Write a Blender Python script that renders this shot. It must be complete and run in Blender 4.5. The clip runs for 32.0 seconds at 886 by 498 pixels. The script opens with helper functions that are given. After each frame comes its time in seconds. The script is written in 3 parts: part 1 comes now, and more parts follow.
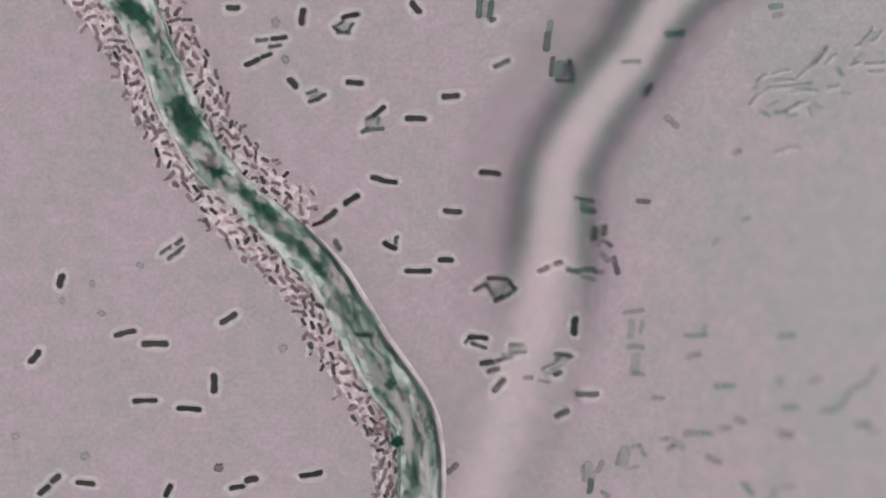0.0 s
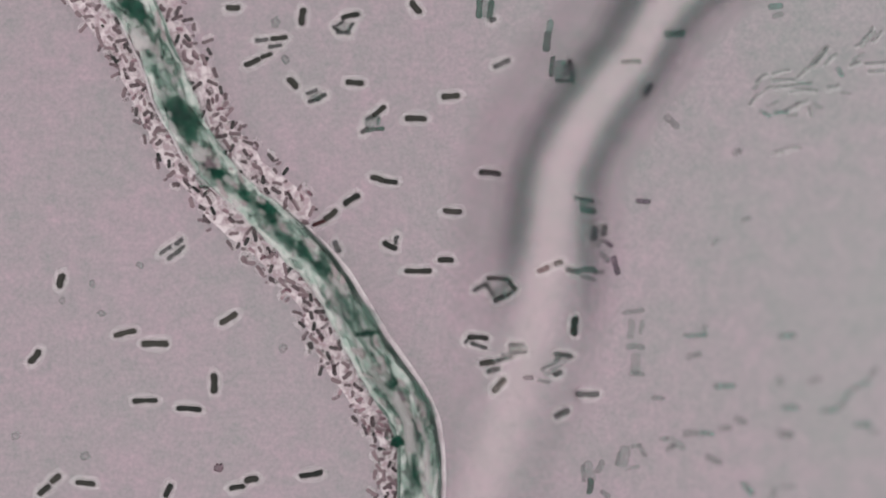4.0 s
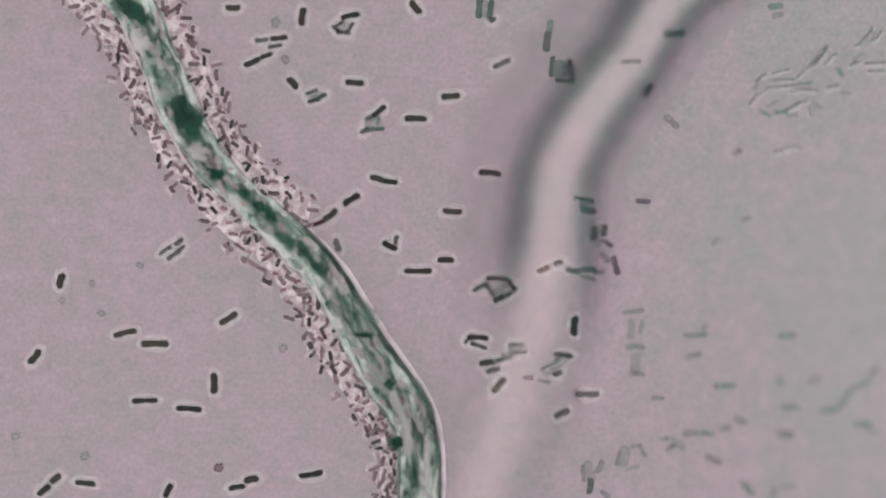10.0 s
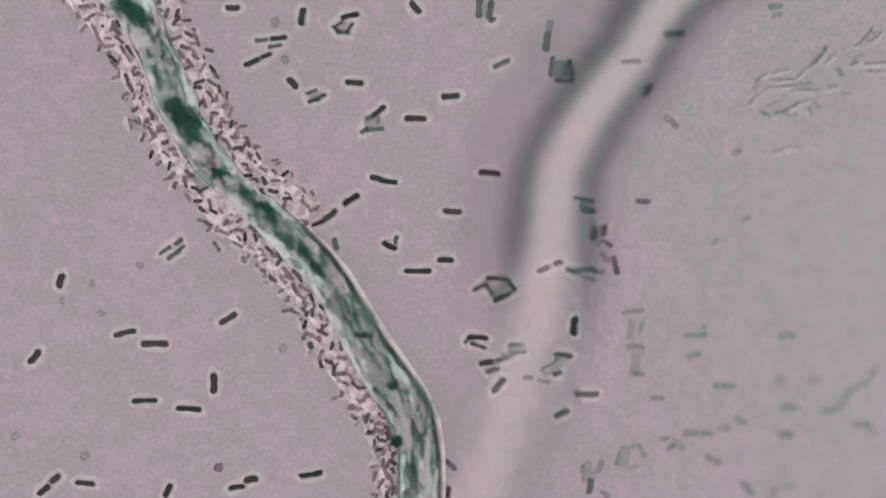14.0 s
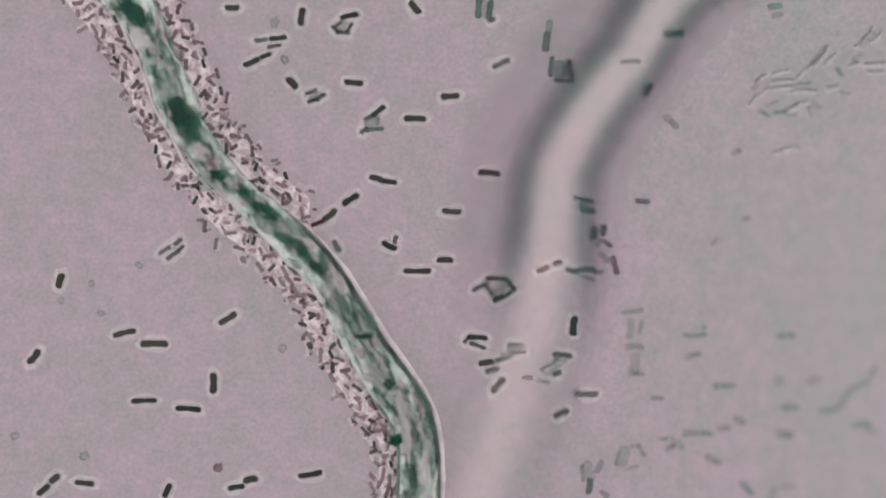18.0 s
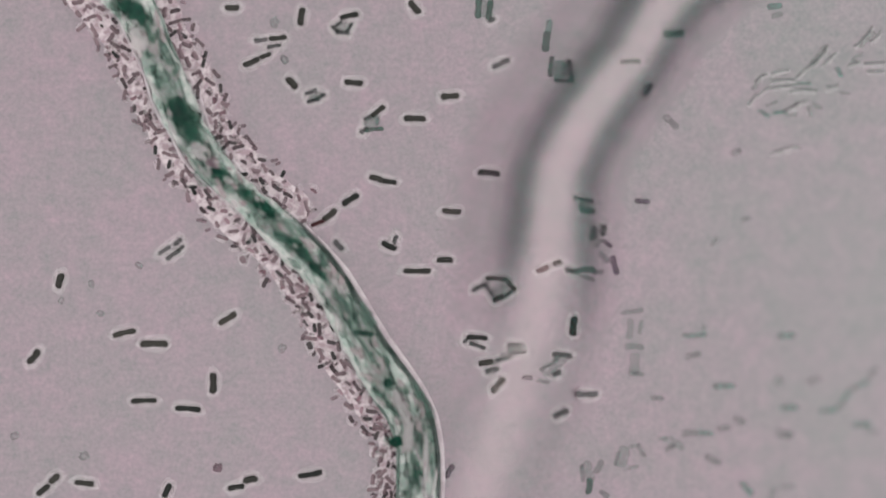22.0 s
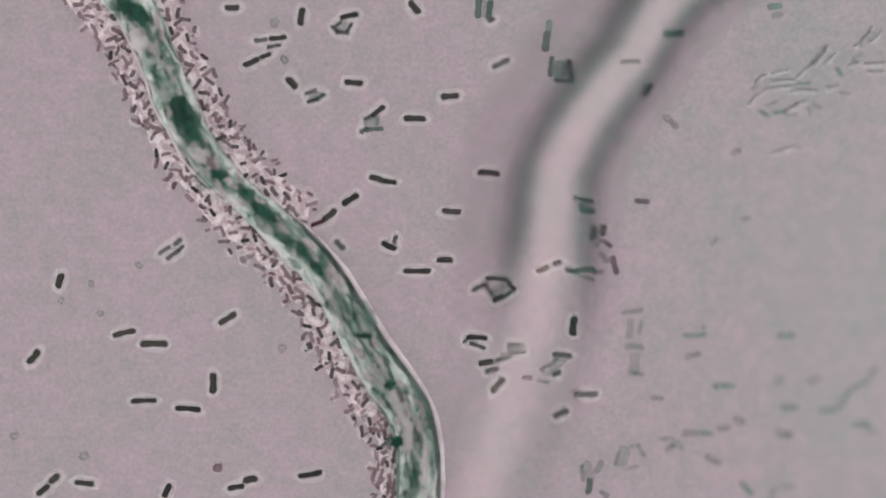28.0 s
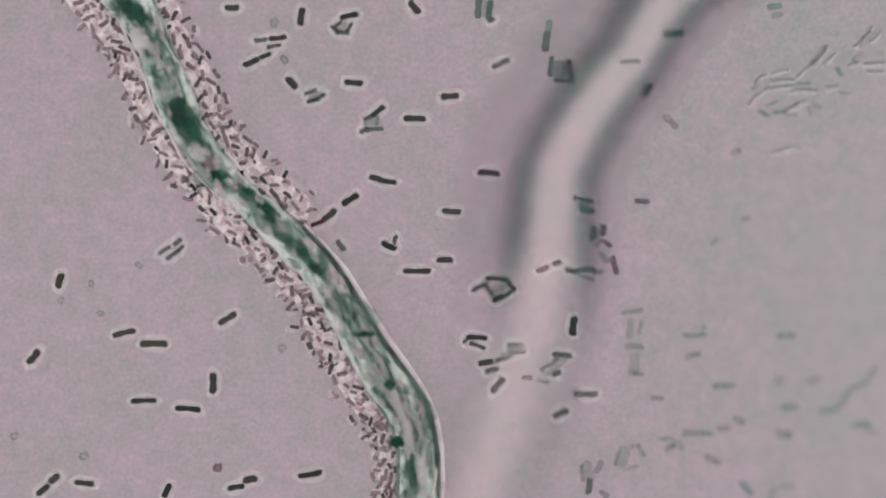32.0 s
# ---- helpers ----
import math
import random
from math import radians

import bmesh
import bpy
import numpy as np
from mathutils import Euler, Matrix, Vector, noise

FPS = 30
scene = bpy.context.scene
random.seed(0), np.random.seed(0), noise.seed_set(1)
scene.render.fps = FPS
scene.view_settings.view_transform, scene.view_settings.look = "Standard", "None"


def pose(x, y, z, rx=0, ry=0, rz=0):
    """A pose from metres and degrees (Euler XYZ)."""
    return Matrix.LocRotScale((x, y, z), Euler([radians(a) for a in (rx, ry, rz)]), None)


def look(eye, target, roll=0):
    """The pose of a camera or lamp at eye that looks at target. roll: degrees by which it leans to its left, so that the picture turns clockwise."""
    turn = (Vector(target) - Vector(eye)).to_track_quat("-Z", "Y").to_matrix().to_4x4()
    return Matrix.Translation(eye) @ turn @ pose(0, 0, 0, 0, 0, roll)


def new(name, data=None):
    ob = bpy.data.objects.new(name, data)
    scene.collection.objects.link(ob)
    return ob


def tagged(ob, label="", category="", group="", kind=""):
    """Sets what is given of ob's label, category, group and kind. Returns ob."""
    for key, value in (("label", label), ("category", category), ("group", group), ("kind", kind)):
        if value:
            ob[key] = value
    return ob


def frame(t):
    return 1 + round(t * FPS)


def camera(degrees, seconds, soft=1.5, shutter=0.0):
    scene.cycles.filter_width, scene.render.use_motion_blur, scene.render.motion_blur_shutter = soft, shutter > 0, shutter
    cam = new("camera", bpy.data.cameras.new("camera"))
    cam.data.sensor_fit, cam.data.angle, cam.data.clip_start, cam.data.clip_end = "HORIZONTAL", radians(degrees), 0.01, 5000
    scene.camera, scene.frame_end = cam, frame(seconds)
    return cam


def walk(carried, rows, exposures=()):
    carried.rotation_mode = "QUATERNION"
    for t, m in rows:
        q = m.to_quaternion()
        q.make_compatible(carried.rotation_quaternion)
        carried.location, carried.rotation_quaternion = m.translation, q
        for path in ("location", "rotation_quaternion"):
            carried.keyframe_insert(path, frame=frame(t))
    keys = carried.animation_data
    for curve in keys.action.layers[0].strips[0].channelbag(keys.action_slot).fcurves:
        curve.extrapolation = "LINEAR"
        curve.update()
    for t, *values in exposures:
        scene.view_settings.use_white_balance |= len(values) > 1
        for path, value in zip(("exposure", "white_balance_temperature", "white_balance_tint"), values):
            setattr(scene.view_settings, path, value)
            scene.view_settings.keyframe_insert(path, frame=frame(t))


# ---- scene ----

# A microscope's field, enlarged ten thousand times: 1 m here is 100 micrometres.
# Places are given on a grid of half millimetres, counted from the field's upper left corner.
U = 0.0005
LENS = 24.0
HIGH = 784 * U / math.tan(radians(LENS / 2))

cam = camera(LENS, 32.0, soft=1.8)
cam.data.dof.use_dof = True
cam.data.dof.focus_distance = HIGH - 0.006
cam.data.dof.aperture_fstop = 0.36
walk(cam, [(0, pose(0, 0, HIGH)), (13, pose(0.0002, 0, HIGH)), (18, pose(0.0007, 0, HIGH)), (25, pose(0.0009, 0, HIGH)), (32, pose(0.0010, 0, HIGH))])

# ---- light: the stage lamp under the film and an even bright field all round ----
world = bpy.data.worlds.new("bright_field")
world.use_nodes = True
scene.world = world
world.node_tree.nodes["Background"].inputs["Color"].default_value = (1.0, 0.985, 0.985, 1)
world.node_tree.nodes["Background"].inputs["Strength"].default_value = 1.0
lamp = bpy.data.lights.new("stage_lamp", "AREA")
lamp.shape, lamp.size, lamp.energy, lamp.color = "DISK", 1.6, 3.0, (1.0, 0.97, 0.97)
stage_lamp = new("stage_lamp", lamp)
stage_lamp.matrix_world = look((0.06, -0.2, -0.9), (0.06, -0.2, 0))


# ---- materials ----
def nodes_of(name):
    m = bpy.data.materials.new(name)
    m.use_nodes = True
    nt = m.node_tree
    nt.nodes.clear()
    out = nt.nodes.new("ShaderNodeOutputMaterial")
    return m, nt, out


def link(nt, a, b):
    nt.links.new(a, b)


def ramp(nt, fac, stops):
    r = nt.nodes.new("ShaderNodeValToRGB")
    els = r.color_ramp.elements
    while len(els) < len(stops):
        els.new(0.5)
    for e, (p, c) in zip(els, stops):
        e.position, e.color = p, (*c, 1)
    link(nt, fac, r.inputs["Fac"])
    return r.outputs["Color"]


def noise_tex(nt, scale, detail=3.0, rough=0.55):
    tc = nt.nodes.new("ShaderNodeTexCoord")
    n = nt.nodes.new("ShaderNodeTexNoise")
    n.inputs["Scale"].default_value, n.inputs["Detail"].default_value, n.inputs["Roughness"].default_value = scale, detail, rough
    link(nt, tc.outputs["Object"], n.inputs["Vector"])
    return n.outputs["Fac"]


def blend(nt, fac, a, b, mode="MIX"):
    n = nt.nodes.new("ShaderNodeMix")
    n.data_type, n.blend_type = "RGBA", mode
    for key, v in ((0, fac), (6, a), (7, b)):
        if isinstance(v, (int, float)):
            n.inputs[key].default_value = v
        elif isinstance(v, tuple):
            n.inputs[key].default_value = (*v, 1)
        else:
            link(nt, v, n.inputs[key])
    return n.outputs[2]


def living(name, dark, light, clear=0.0, tint=(1, 1, 1), grain=220.0, bump=0.15, by_thing=0.6, rough=0.5, span=(0.15, 0.85)):
    """Stained living matter: two tones mixed by grain and from thing to thing, partly clear."""
    m, nt, out = nodes_of(name)
    info = nt.nodes.new("ShaderNodeObjectInfo")
    g = noise_tex(nt, grain)
    mix = nt.nodes.new("ShaderNodeMath")
    mix.operation = "MULTIPLY_ADD"
    mix.inputs[1].default_value = by_thing
    half = nt.nodes.new("ShaderNodeMath")
    half.operation = "MULTIPLY"
    half.inputs[1].default_value = 1 - by_thing
    link(nt, g, half.inputs[0])
    link(nt, info.outputs["Random"], mix.inputs[0])
    link(nt, half.outputs[0], mix.inputs[2])
    col = ramp(nt, mix.outputs[0], [(span[0], dark), (span[1], light)])
    b = nt.nodes.new("ShaderNodeBsdfPrincipled")
    b.inputs["Roughness"].default_value = rough
    b.inputs["Specular IOR Level"].default_value = 0.05
    link(nt, col, b.inputs["Base Color"])
    bp = nt.nodes.new("ShaderNodeBump")
    bp.inputs["Strength"].default_value, bp.inputs["Distance"].default_value = bump, 0.001
    link(nt, noise_tex(nt, grain * 2), bp.inputs["Height"])
    link(nt, bp.outputs[0], b.inputs["Normal"])
    last = b.outputs[0]
    if clear > 0:
        tr = nt.nodes.new("ShaderNodeBsdfTransparent")
        tr.inputs["Color"].default_value = (*tint, 1)
        mx = nt.nodes.new("ShaderNodeMixShader")
        mx.inputs[0].default_value = clear
        link(nt, last, mx.inputs[1])
        link(nt, tr.outputs[0], mx.inputs[2])
        last = mx.outputs[0]
    link(nt, last, out.inputs["Surface"])
    return m


def film_material():
    """The film of pale gel on the slide: milky, pinkish on one side, greyer on the other, faintly mottled."""
    m, nt, out = nodes_of("pale_gel_film")
    tc = nt.nodes.new("ShaderNodeTexCoord")
    sep = nt.nodes.new("ShaderNodeVectorMath")
    sep.operation = "DOT_PRODUCT"
    sep.inputs[1].default_value = (0.90, 0.44, 0)
    link(nt, tc.outputs["Object"], sep.inputs[0])
    rng = nt.nodes.new("ShaderNodeMapRange")
    rng.inputs[1].default_value, rng.inputs[2].default_value = 0.05, 0.50
    link(nt, sep.outputs["Value"], rng.inputs[0])
    base = blend(nt, rng.outputs[0], (0.376, 0.313, 0.342), (0.362, 0.344, 0.353))
    wide = ramp(nt, noise_tex(nt, 9.0, 2.0), [(0.35, (0.95, 0.99, 0.965)), (0.65, (1.05, 1.0, 1.02))])
    base = blend(nt, 1.0, base, wide, "MULTIPLY")
    fine = ramp(nt, noise_tex(nt, 62.0, 4.0, 0.7), [(0.3, (0.87, 0.95, 0.915)), (0.7, (1.12, 1.045, 1.08))])
    base = blend(nt, 1.0, base, fine, "MULTIPLY")
    tiny = ramp(nt, noise_tex(nt, 260.0, 2.0, 0.6), [(0.3, (0.89, 0.925, 0.92)), (0.7, (1.10, 1.075, 1.08))])
    base = blend(nt, 1.0, base, tiny, "MULTIPLY")
    d = nt.nodes.new("ShaderNodeBsdfDiffuse")
    t = nt.nodes.new("ShaderNodeBsdfTranslucent")
    mx = nt.nodes.new("ShaderNodeMixShader")
    mx.inputs[0].default_value = 0.65
    link(nt, base, d.inputs["Color"])
    link(nt, base, t.inputs["Color"])
    link(nt, d.outputs[0], mx.inputs[1])
    link(nt, t.outputs[0], mx.inputs[2])
    link(nt, mx.outputs[0], out.inputs["Surface"])
    return m


FILM = film_material()
DARK = living("dark_stained_cell", (0.026, 0.029, 0.027), (0.072, 0.067, 0.06), grain=260)
MID = living("half_stained_cell", (0.022, 0.04, 0.036), (0.06, 0.06, 0.06), clear=0.45, grain=260)
FAINT = living("faintly_stained_cell", (0.04, 0.11, 0.09), (0.11, 0.125, 0.12), clear=0.78, grain=260)
FINE = living("fine_grey_green_cell", (0.025, 0.08, 0.065), (0.08, 0.10, 0.095), clear=0.74, grain=260)
TEAL = living("teal_stained_cell", (0.01, 0.18, 0.13), (0.05, 0.24, 0.18), clear=0.72, grain=260)
GHOST = living("unstained_cell", (0.07, 0.165, 0.135), (0.14, 0.18, 0.165), clear=0.84, grain=260)
GREEN = living("green_stained_cell", (0.015, 0.075, 0.05), (0.045, 0.12, 0.09), clear=0.5, grain=260)
PLUM = living("plum_stained_cell", (0.085, 0.06, 0.09), (0.125, 0.09, 0.12), clear=0.48, grain=260)
RUST = living("rust_stained_cell", (0.06, 0.025, 0.03), (0.09, 0.04, 0.04), grain=260)
# Bright optical halo round the rods, put into the colour of pale pads.
HALO = living("pale_halo_pad", (0.70, 0.64, 0.65), (0.80, 0.75, 0.75), clear=0.80, grain=120)
FINE_HALO = living("thin_halo_pad", (0.68, 0.65, 0.65), (0.78, 0.75, 0.74), clear=0.72, grain=120)
SWARM = living("brownish_swarm_cell", (0.078, 0.057, 0.062), (0.29, 0.205, 0.225), clear=0.32, grain=240, by_thing=0.85, span=(0.1, 0.8))
SWARM_ROSE = living("reddish_swarm_cell", (0.20, 0.10, 0.125), (0.42, 0.27, 0.31), clear=0.38, grain=240, by_thing=0.85)
SWARM_DARK = living("dark_brown_swarm_cell", (0.03, 0.034, 0.032), (0.10, 0.085, 0.088), clear=0.2, grain=240, by_thing=0.85)
# Bright halos of the swarm cells, put into the colour of pinkish pads.
SWARM_HALO = living("pinkish_halo", (0.66, 0.56, 0.59), (0.86, 0.78, 0.785), clear=0.74, grain=120, by_thing=0.8)
STUCK = living("pinkish_brown_stuck_cell", (0.16, 0.11, 0.125), (0.34, 0.24, 0.27), clear=0.45, grain=60, by_thing=0.0, span=(0.35, 0.62))
MAT = living("pinkish_slime_mat", (0.53, 0.395, 0.43), (0.97, 0.85, 0.875), clear=0.36, grain=150, by_thing=0.0, span=(0.40, 0.59))
TUBE = living("green_tube_wall", (0.25, 0.34, 0.30), (0.46, 0.48, 0.47), clear=0.965, tint=(0.96, 0.99, 0.98), grain=45, by_thing=0.0, span=(0.35, 0.65))
PROTO = living("mottled_green_protoplasm", (0.43, 0.50, 0.455), (0.76, 0.72, 0.705), grain=130, by_thing=0.0, bump=0.2, span=(0.33, 0.62))
WALL = living("dark_green_wall", (0.06, 0.10, 0.08), (0.30, 0.36, 0.33), grain=60, by_thing=0.0, span=(0.35, 0.65))
OUTLINE = living("dark_grey_green_outline", (0.03, 0.05, 0.043), (0.13, 0.15, 0.14), clear=0.05, grain=70, by_thing=0.0, span=(0.35, 0.65))
# Diffraction halo along the filament's edges, painted as a pale ridge.
HALO_RIM = living("pale_halo_rim", (0.66, 0.56, 0.60), (0.93, 0.84, 0.865), clear=0.12, grain=60, by_thing=0.0, span=(0.35, 0.65))
CLUMP = living("dark_green_cytoplasm", (0.001, 0.010, 0.008), (0.016, 0.08, 0.052), grain=190, by_thing=0.1, span=(0.32, 0.64))
FRINGE = living("green_cytoplasm_fringe", (0.02, 0.13, 0.085), (0.12, 0.30, 0.22), clear=0.85, grain=140, by_thing=0.2, span=(0.3, 0.65))
STRAND = living("green_cytoplasm", (0.06, 0.17, 0.125), (0.23, 0.35, 0.29), clear=0.79, grain=90, by_thing=0.4)
BAND = living("green_cytoplasm_band", (0.09, 0.20, 0.15), (0.30, 0.42, 0.355), clear=0.73, grain=150, by_thing=0.0, span=(0.34, 0.62))
STREAK = living("dark_green_streak", (0.04, 0.10, 0.075), (0.20, 0.29, 0.24), clear=0.58, grain=90, by_thing=0.6)
VACUOLE = living("pale_vacuole", (0.60, 0.53, 0.54), (0.86, 0.77, 0.78), clear=0.48, grain=70, by_thing=0.4)
GLASS = living("clear_slide_glass", (0.6, 0.66, 0.64), (0.7, 0.74, 0.72), clear=0.94, tint=(0.98, 0.99, 0.985), grain=3, bump=0.02, rough=0.05)
MAUVE = living("mauve_vacuole_content", (0.14, 0.10, 0.12), (0.30, 0.20, 0.235), clear=0.35, grain=90, by_thing=0.3)
ROSE = living("rosy_granule", (0.46, 0.36, 0.375), (0.64, 0.55, 0.56), clear=0.35, grain=90, by_thing=0.5)
# Far walls carry refraction's dark edges in their colour.
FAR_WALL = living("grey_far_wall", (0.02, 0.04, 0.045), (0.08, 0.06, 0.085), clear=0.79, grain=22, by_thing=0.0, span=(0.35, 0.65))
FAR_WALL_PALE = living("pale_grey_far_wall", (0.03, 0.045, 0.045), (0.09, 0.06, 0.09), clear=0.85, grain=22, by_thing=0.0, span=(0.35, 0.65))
# Colour fringing inside the far walls, painted as added teal strips.
FAR_EDGE_TINT = living("teal_far_edge_tint", (0.01, 0.11, 0.085), (0.04, 0.14, 0.12), clear=0.77, grain=22, by_thing=0.0, span=(0.35, 0.65))
# Out-of-focus haze outside the far walls, added as dim purple strips.
FAR_HAZE = living("dull_purple_far_haze", (0.12, 0.07, 0.10), (0.17, 0.10, 0.14), clear=0.90, grain=22, by_thing=0.0, span=(0.35, 0.65))
# The core's brightness from refraction is put into its pale colour.
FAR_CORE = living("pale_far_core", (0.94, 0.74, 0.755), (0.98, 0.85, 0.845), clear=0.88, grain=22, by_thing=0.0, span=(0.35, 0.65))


# ---- places and shapes ----
def ground_z(x, y):
    """Height of the film: level, with a gentle dip to one side."""
    k = min(max((x - 0.07) / 0.34, 0), 1)
    j = min(max((0.26 - y) / 0.30, 0), 1) * min(max((y + 1.0) / 0.5, 0), 1)
    return -0.070 * k * k * (3 - 2 * k) * j * j * (3 - 2 * j)


def at(x, y, up=0.0):
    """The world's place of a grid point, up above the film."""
    k = 1.0
    for _ in range(3):
        z = ground_z((x - 784) * U * k, (441 - y) * U * k) + up
        k = (HIGH - z) / HIGH
    return Vector(((x - 784) * U * k, (441 - y) * U * k, z))


def mesh_of(name, verts, faces, material):
    me = bpy.data.meshes.new(name)
    me.from_pydata([tuple(v) for v in verts], [], faces)
    me.materials.append(material)
    me.polygons.foreach_set("use_smooth", [True] * len(me.polygons))
    me.update()
    return me


def part(name, me, parent, label=""):
    ob = new(name, me)
    ob.parent = parent
    return tagged(ob, label) if label else ob


def rod_mesh(name, length, width, material, waist=0.1, bend=0.0, sides=10, flat=0.85):
    """A round-ended rod along x, lying on z = 0, with a waist where it divides."""
    r = width / 2
    half = max(length / 2 - r, 0.15 * r)
    xs = [(-half - r * math.cos(a), r * math.sin(a)) for a in (0.35, 0.7, 1.05, 1.35)]
    for i in range(7):
        u = i / 6 * 2 - 1
        xs.append((u * half, r * (1 - waist * math.exp(-(u / 0.3) ** 2))))
    xs += [(-x, q) for x, q in xs[3::-1]]
    verts, faces = [], []
    for x, q in xs:
        off = bend * (x / (half + r)) ** 2 * r
        q *= 1 + 0.13 * noise.noise(Vector((x / r * 0.6, length * 900, width * 1700)))
        for j in range(sides):
            a = 2 * math.pi * j / sides
            verts.append((x, q * math.cos(a) + off, flat * (r + q * math.sin(a))))
    n = len(xs)
    for i in range(n - 1):
        for j in range(sides):
            k = (j + 1) % sides
            faces.append((i * sides + j, (i + 1) * sides + j, (i + 1) * sides + k, i * sides + k))
    faces.append(tuple(range(sides)))
    faces.append(tuple((n - 1) * sides + j for j in reversed(range(sides))))
    return mesh_of(name, verts, faces, material)


def dome_mesh(name, length, width, height, material, sides=24, seed=0):
    """A low rounded pad with an uneven rim, used for painted halos."""
    rnd = random.Random(seed)
    ph = [rnd.uniform(0, 6.28) for _ in range(3)]
    verts, faces = [], []
    rings = ((1.0, 0.0), (0.93, 0.45), (0.75, 0.8), (0.4, 1.0))
    for f, h in rings:
        for j in range(sides):
            a = 2 * math.pi * j / sides
            c, s = math.cos(a), math.sin(a)
            e = 1 + 0.06 * math.sin(2 * a + ph[0]) + 0.05 * math.sin(3 * a + ph[1]) + 0.03 * math.sin(5 * a + ph[2])
            sx = math.copysign(abs(c) ** 0.75, c)
            verts.append((sx * length / 2 * f * e, s * width / 2 * f * e, h * height + 0.0002))
    for i in range(len(rings) - 1):
        for j in range(sides):
            k = (j + 1) % sides
            faces.append((i * sides + j, i * sides + k, (i + 1) * sides + k, (i + 1) * sides + j))
    faces.append(tuple((len(rings) - 1) * sides + j for j in range(sides)))
    return mesh_of(name, verts, faces, material)


def halo_mesh(length, width, rims, material, seed):
    """Pale layers round a rod, thinning outwards, painted as its bright halo."""
    verts, faces = [], []
    for k, rim in enumerate(rims):
        me = dome_mesh("layer", (length + rim) * U, (width + rim) * U, 0.0014 - 0.0003 * k, material, 24, seed + k)
        base = len(verts)
        verts += [v.co.copy() for v in me.vertices]
        faces += [tuple(base + j for j in f.vertices) for f in me.polygons]
        bpy.data.meshes.remove(me)
    return mesh_of("capsule", verts, faces, material)


def spline(points, step=10):
    """Points along a smooth curve through the given ones (rows of any width)."""
    p = np.array(points, float)
    p = np.vstack([2 * p[0] - p[1], p, 2 * p[-1] - p[-2]])
    rows = []
    for i in range(1, len(p) - 2):
        for u in np.arange(step) / step:
            a, b, c, d = p[i - 1], p[i], p[i + 1], p[i + 2]
            rows.append(0.5 * (2 * b + (c - a) * u + (2 * a - 5 * b + 4 * c - d) * u ** 2 + (3 * b - a - 3 * c + d) * u ** 3))
    rows.append(p[-2])
    return np.array(rows)


def sweep_mesh(name, rows, material, sides=14, rough=0.0, seed=0):
    """A closed tube along world rows (x, y, z, half width, half height)."""
    rows = np.array(rows)
    verts, faces = [], []
    n = len(rows)
    for i, (x, y, z, w, h) in enumerate(rows):
        a, b = rows[max(i - 1, 0)], rows[min(i + 1, n - 1)]
        t = Vector((b[0] - a[0], b[1] - a[1], 0)).normalized()
        side = Vector((t.y, -t.x, 0))
        for j in range(sides):
            q = 2 * math.pi * j / sides
            k = 1 + rough * noise.noise(Vector((x * 60 + seed, y * 60, j * 0.7)))
            verts.append(Vector((x, y, z)) + side * (w * k * math.cos(q)) + Vector((0, 0, h * k * math.sin(q))))
    for i in range(n - 1):
        for j in range(sides):
            k = (j + 1) % sides
            faces.append((i * sides + j, i * sides + k, (i + 1) * sides + k, (i + 1) * sides + j))
    faces.append(tuple(reversed(range(sides))))
    faces.append(tuple((n - 1) * sides + j for j in range(sides)))
    return mesh_of(name, verts, faces, material)


def clump_mesh(name, a, b, h, material, seed, rough=0.35, cap=False):
    """An uneven lump, half sizes a, b, h."""
    bm = bmesh.new()
    bmesh.ops.create_icosphere(bm, subdivisions=3, radius=1)
    for v in bm.verts:
        k = 1 + rough * noise.noise(v.co * 1.6 + Vector((seed * 7.3, 0, 0))) + 0.7 * rough * noise.noise(v.co * 3.7 + Vector((0, seed * 3.1, 0)))
        v.co = Vector((v.co.x * a * k, v.co.y * b * k, v.co.z * h * k))
    if cap:
        bmesh.ops.delete(bm, geom=[v for v in bm.verts if v.co.z < -0.02 * h], context="VERTS")
    me = bpy.data.meshes.new(name)
    bm.to_mesh(me)
    bm.free()
    me.materials.append(material)
    me.polygons.foreach_set("use_smooth", [True] * len(me.polygons))
    return me


# ---- the film on the slide ----
def ground():
    xs, ys = np.linspace(-1.2, 1.2, 97), np.linspace(-1.3, 1.1, 97)
    verts = [(x, y, ground_z(x, y)) for y in ys for x in xs]
    w = len(xs)
    faces = [(j * w + i, j * w + i + 1, (j + 1) * w + i + 1, (j + 1) * w + i) for j in range(len(ys) - 1) for i in range(w - 1)]
    tagged(new("ground", mesh_of("ground", verts, faces, FILM)), "pale pinkish grey gel film on a microscope slide", "microscope slide", kind="structure")


def slide():
    """The glass slide under the film."""
    bm = bmesh.new()
    bmesh.ops.create_cube(bm, size=1)
    for v in bm.verts:
        v.co = Vector((v.co.x * 2.36, v.co.y * 2.36 - 0.1, v.co.z * 0.1 - 0.13))
    bmesh.ops.bevel(bm, geom=bm.edges[:], offset=0.008, segments=2, affect="EDGES")
    me = bpy.data.meshes.new("glass_slide")
    bm.to_mesh(me)
    bm.free()
    me.materials.append(GLASS)
    tagged(new("glass_slide", me), "clear glass microscope slide under the gel film", "microscope slide", kind="structure")


ground()
slide()

# ---- the green filament in focus: grid x, y and half width along its middle ----
SPINE = spline([(213, -24, 45), (257, 45, 37), (281, 102, 33), (311, 178, 39), (340, 239, 34), (378, 292, 31), (427, 345, 29), (480, 391, 32), (534, 445, 35),
                (579, 497, 33), (611, 552, 35), (650, 622, 38), (692, 686, 41), (725, 733, 37), (739, 788, 36), (741, 850, 38), (741, 915, 39)])


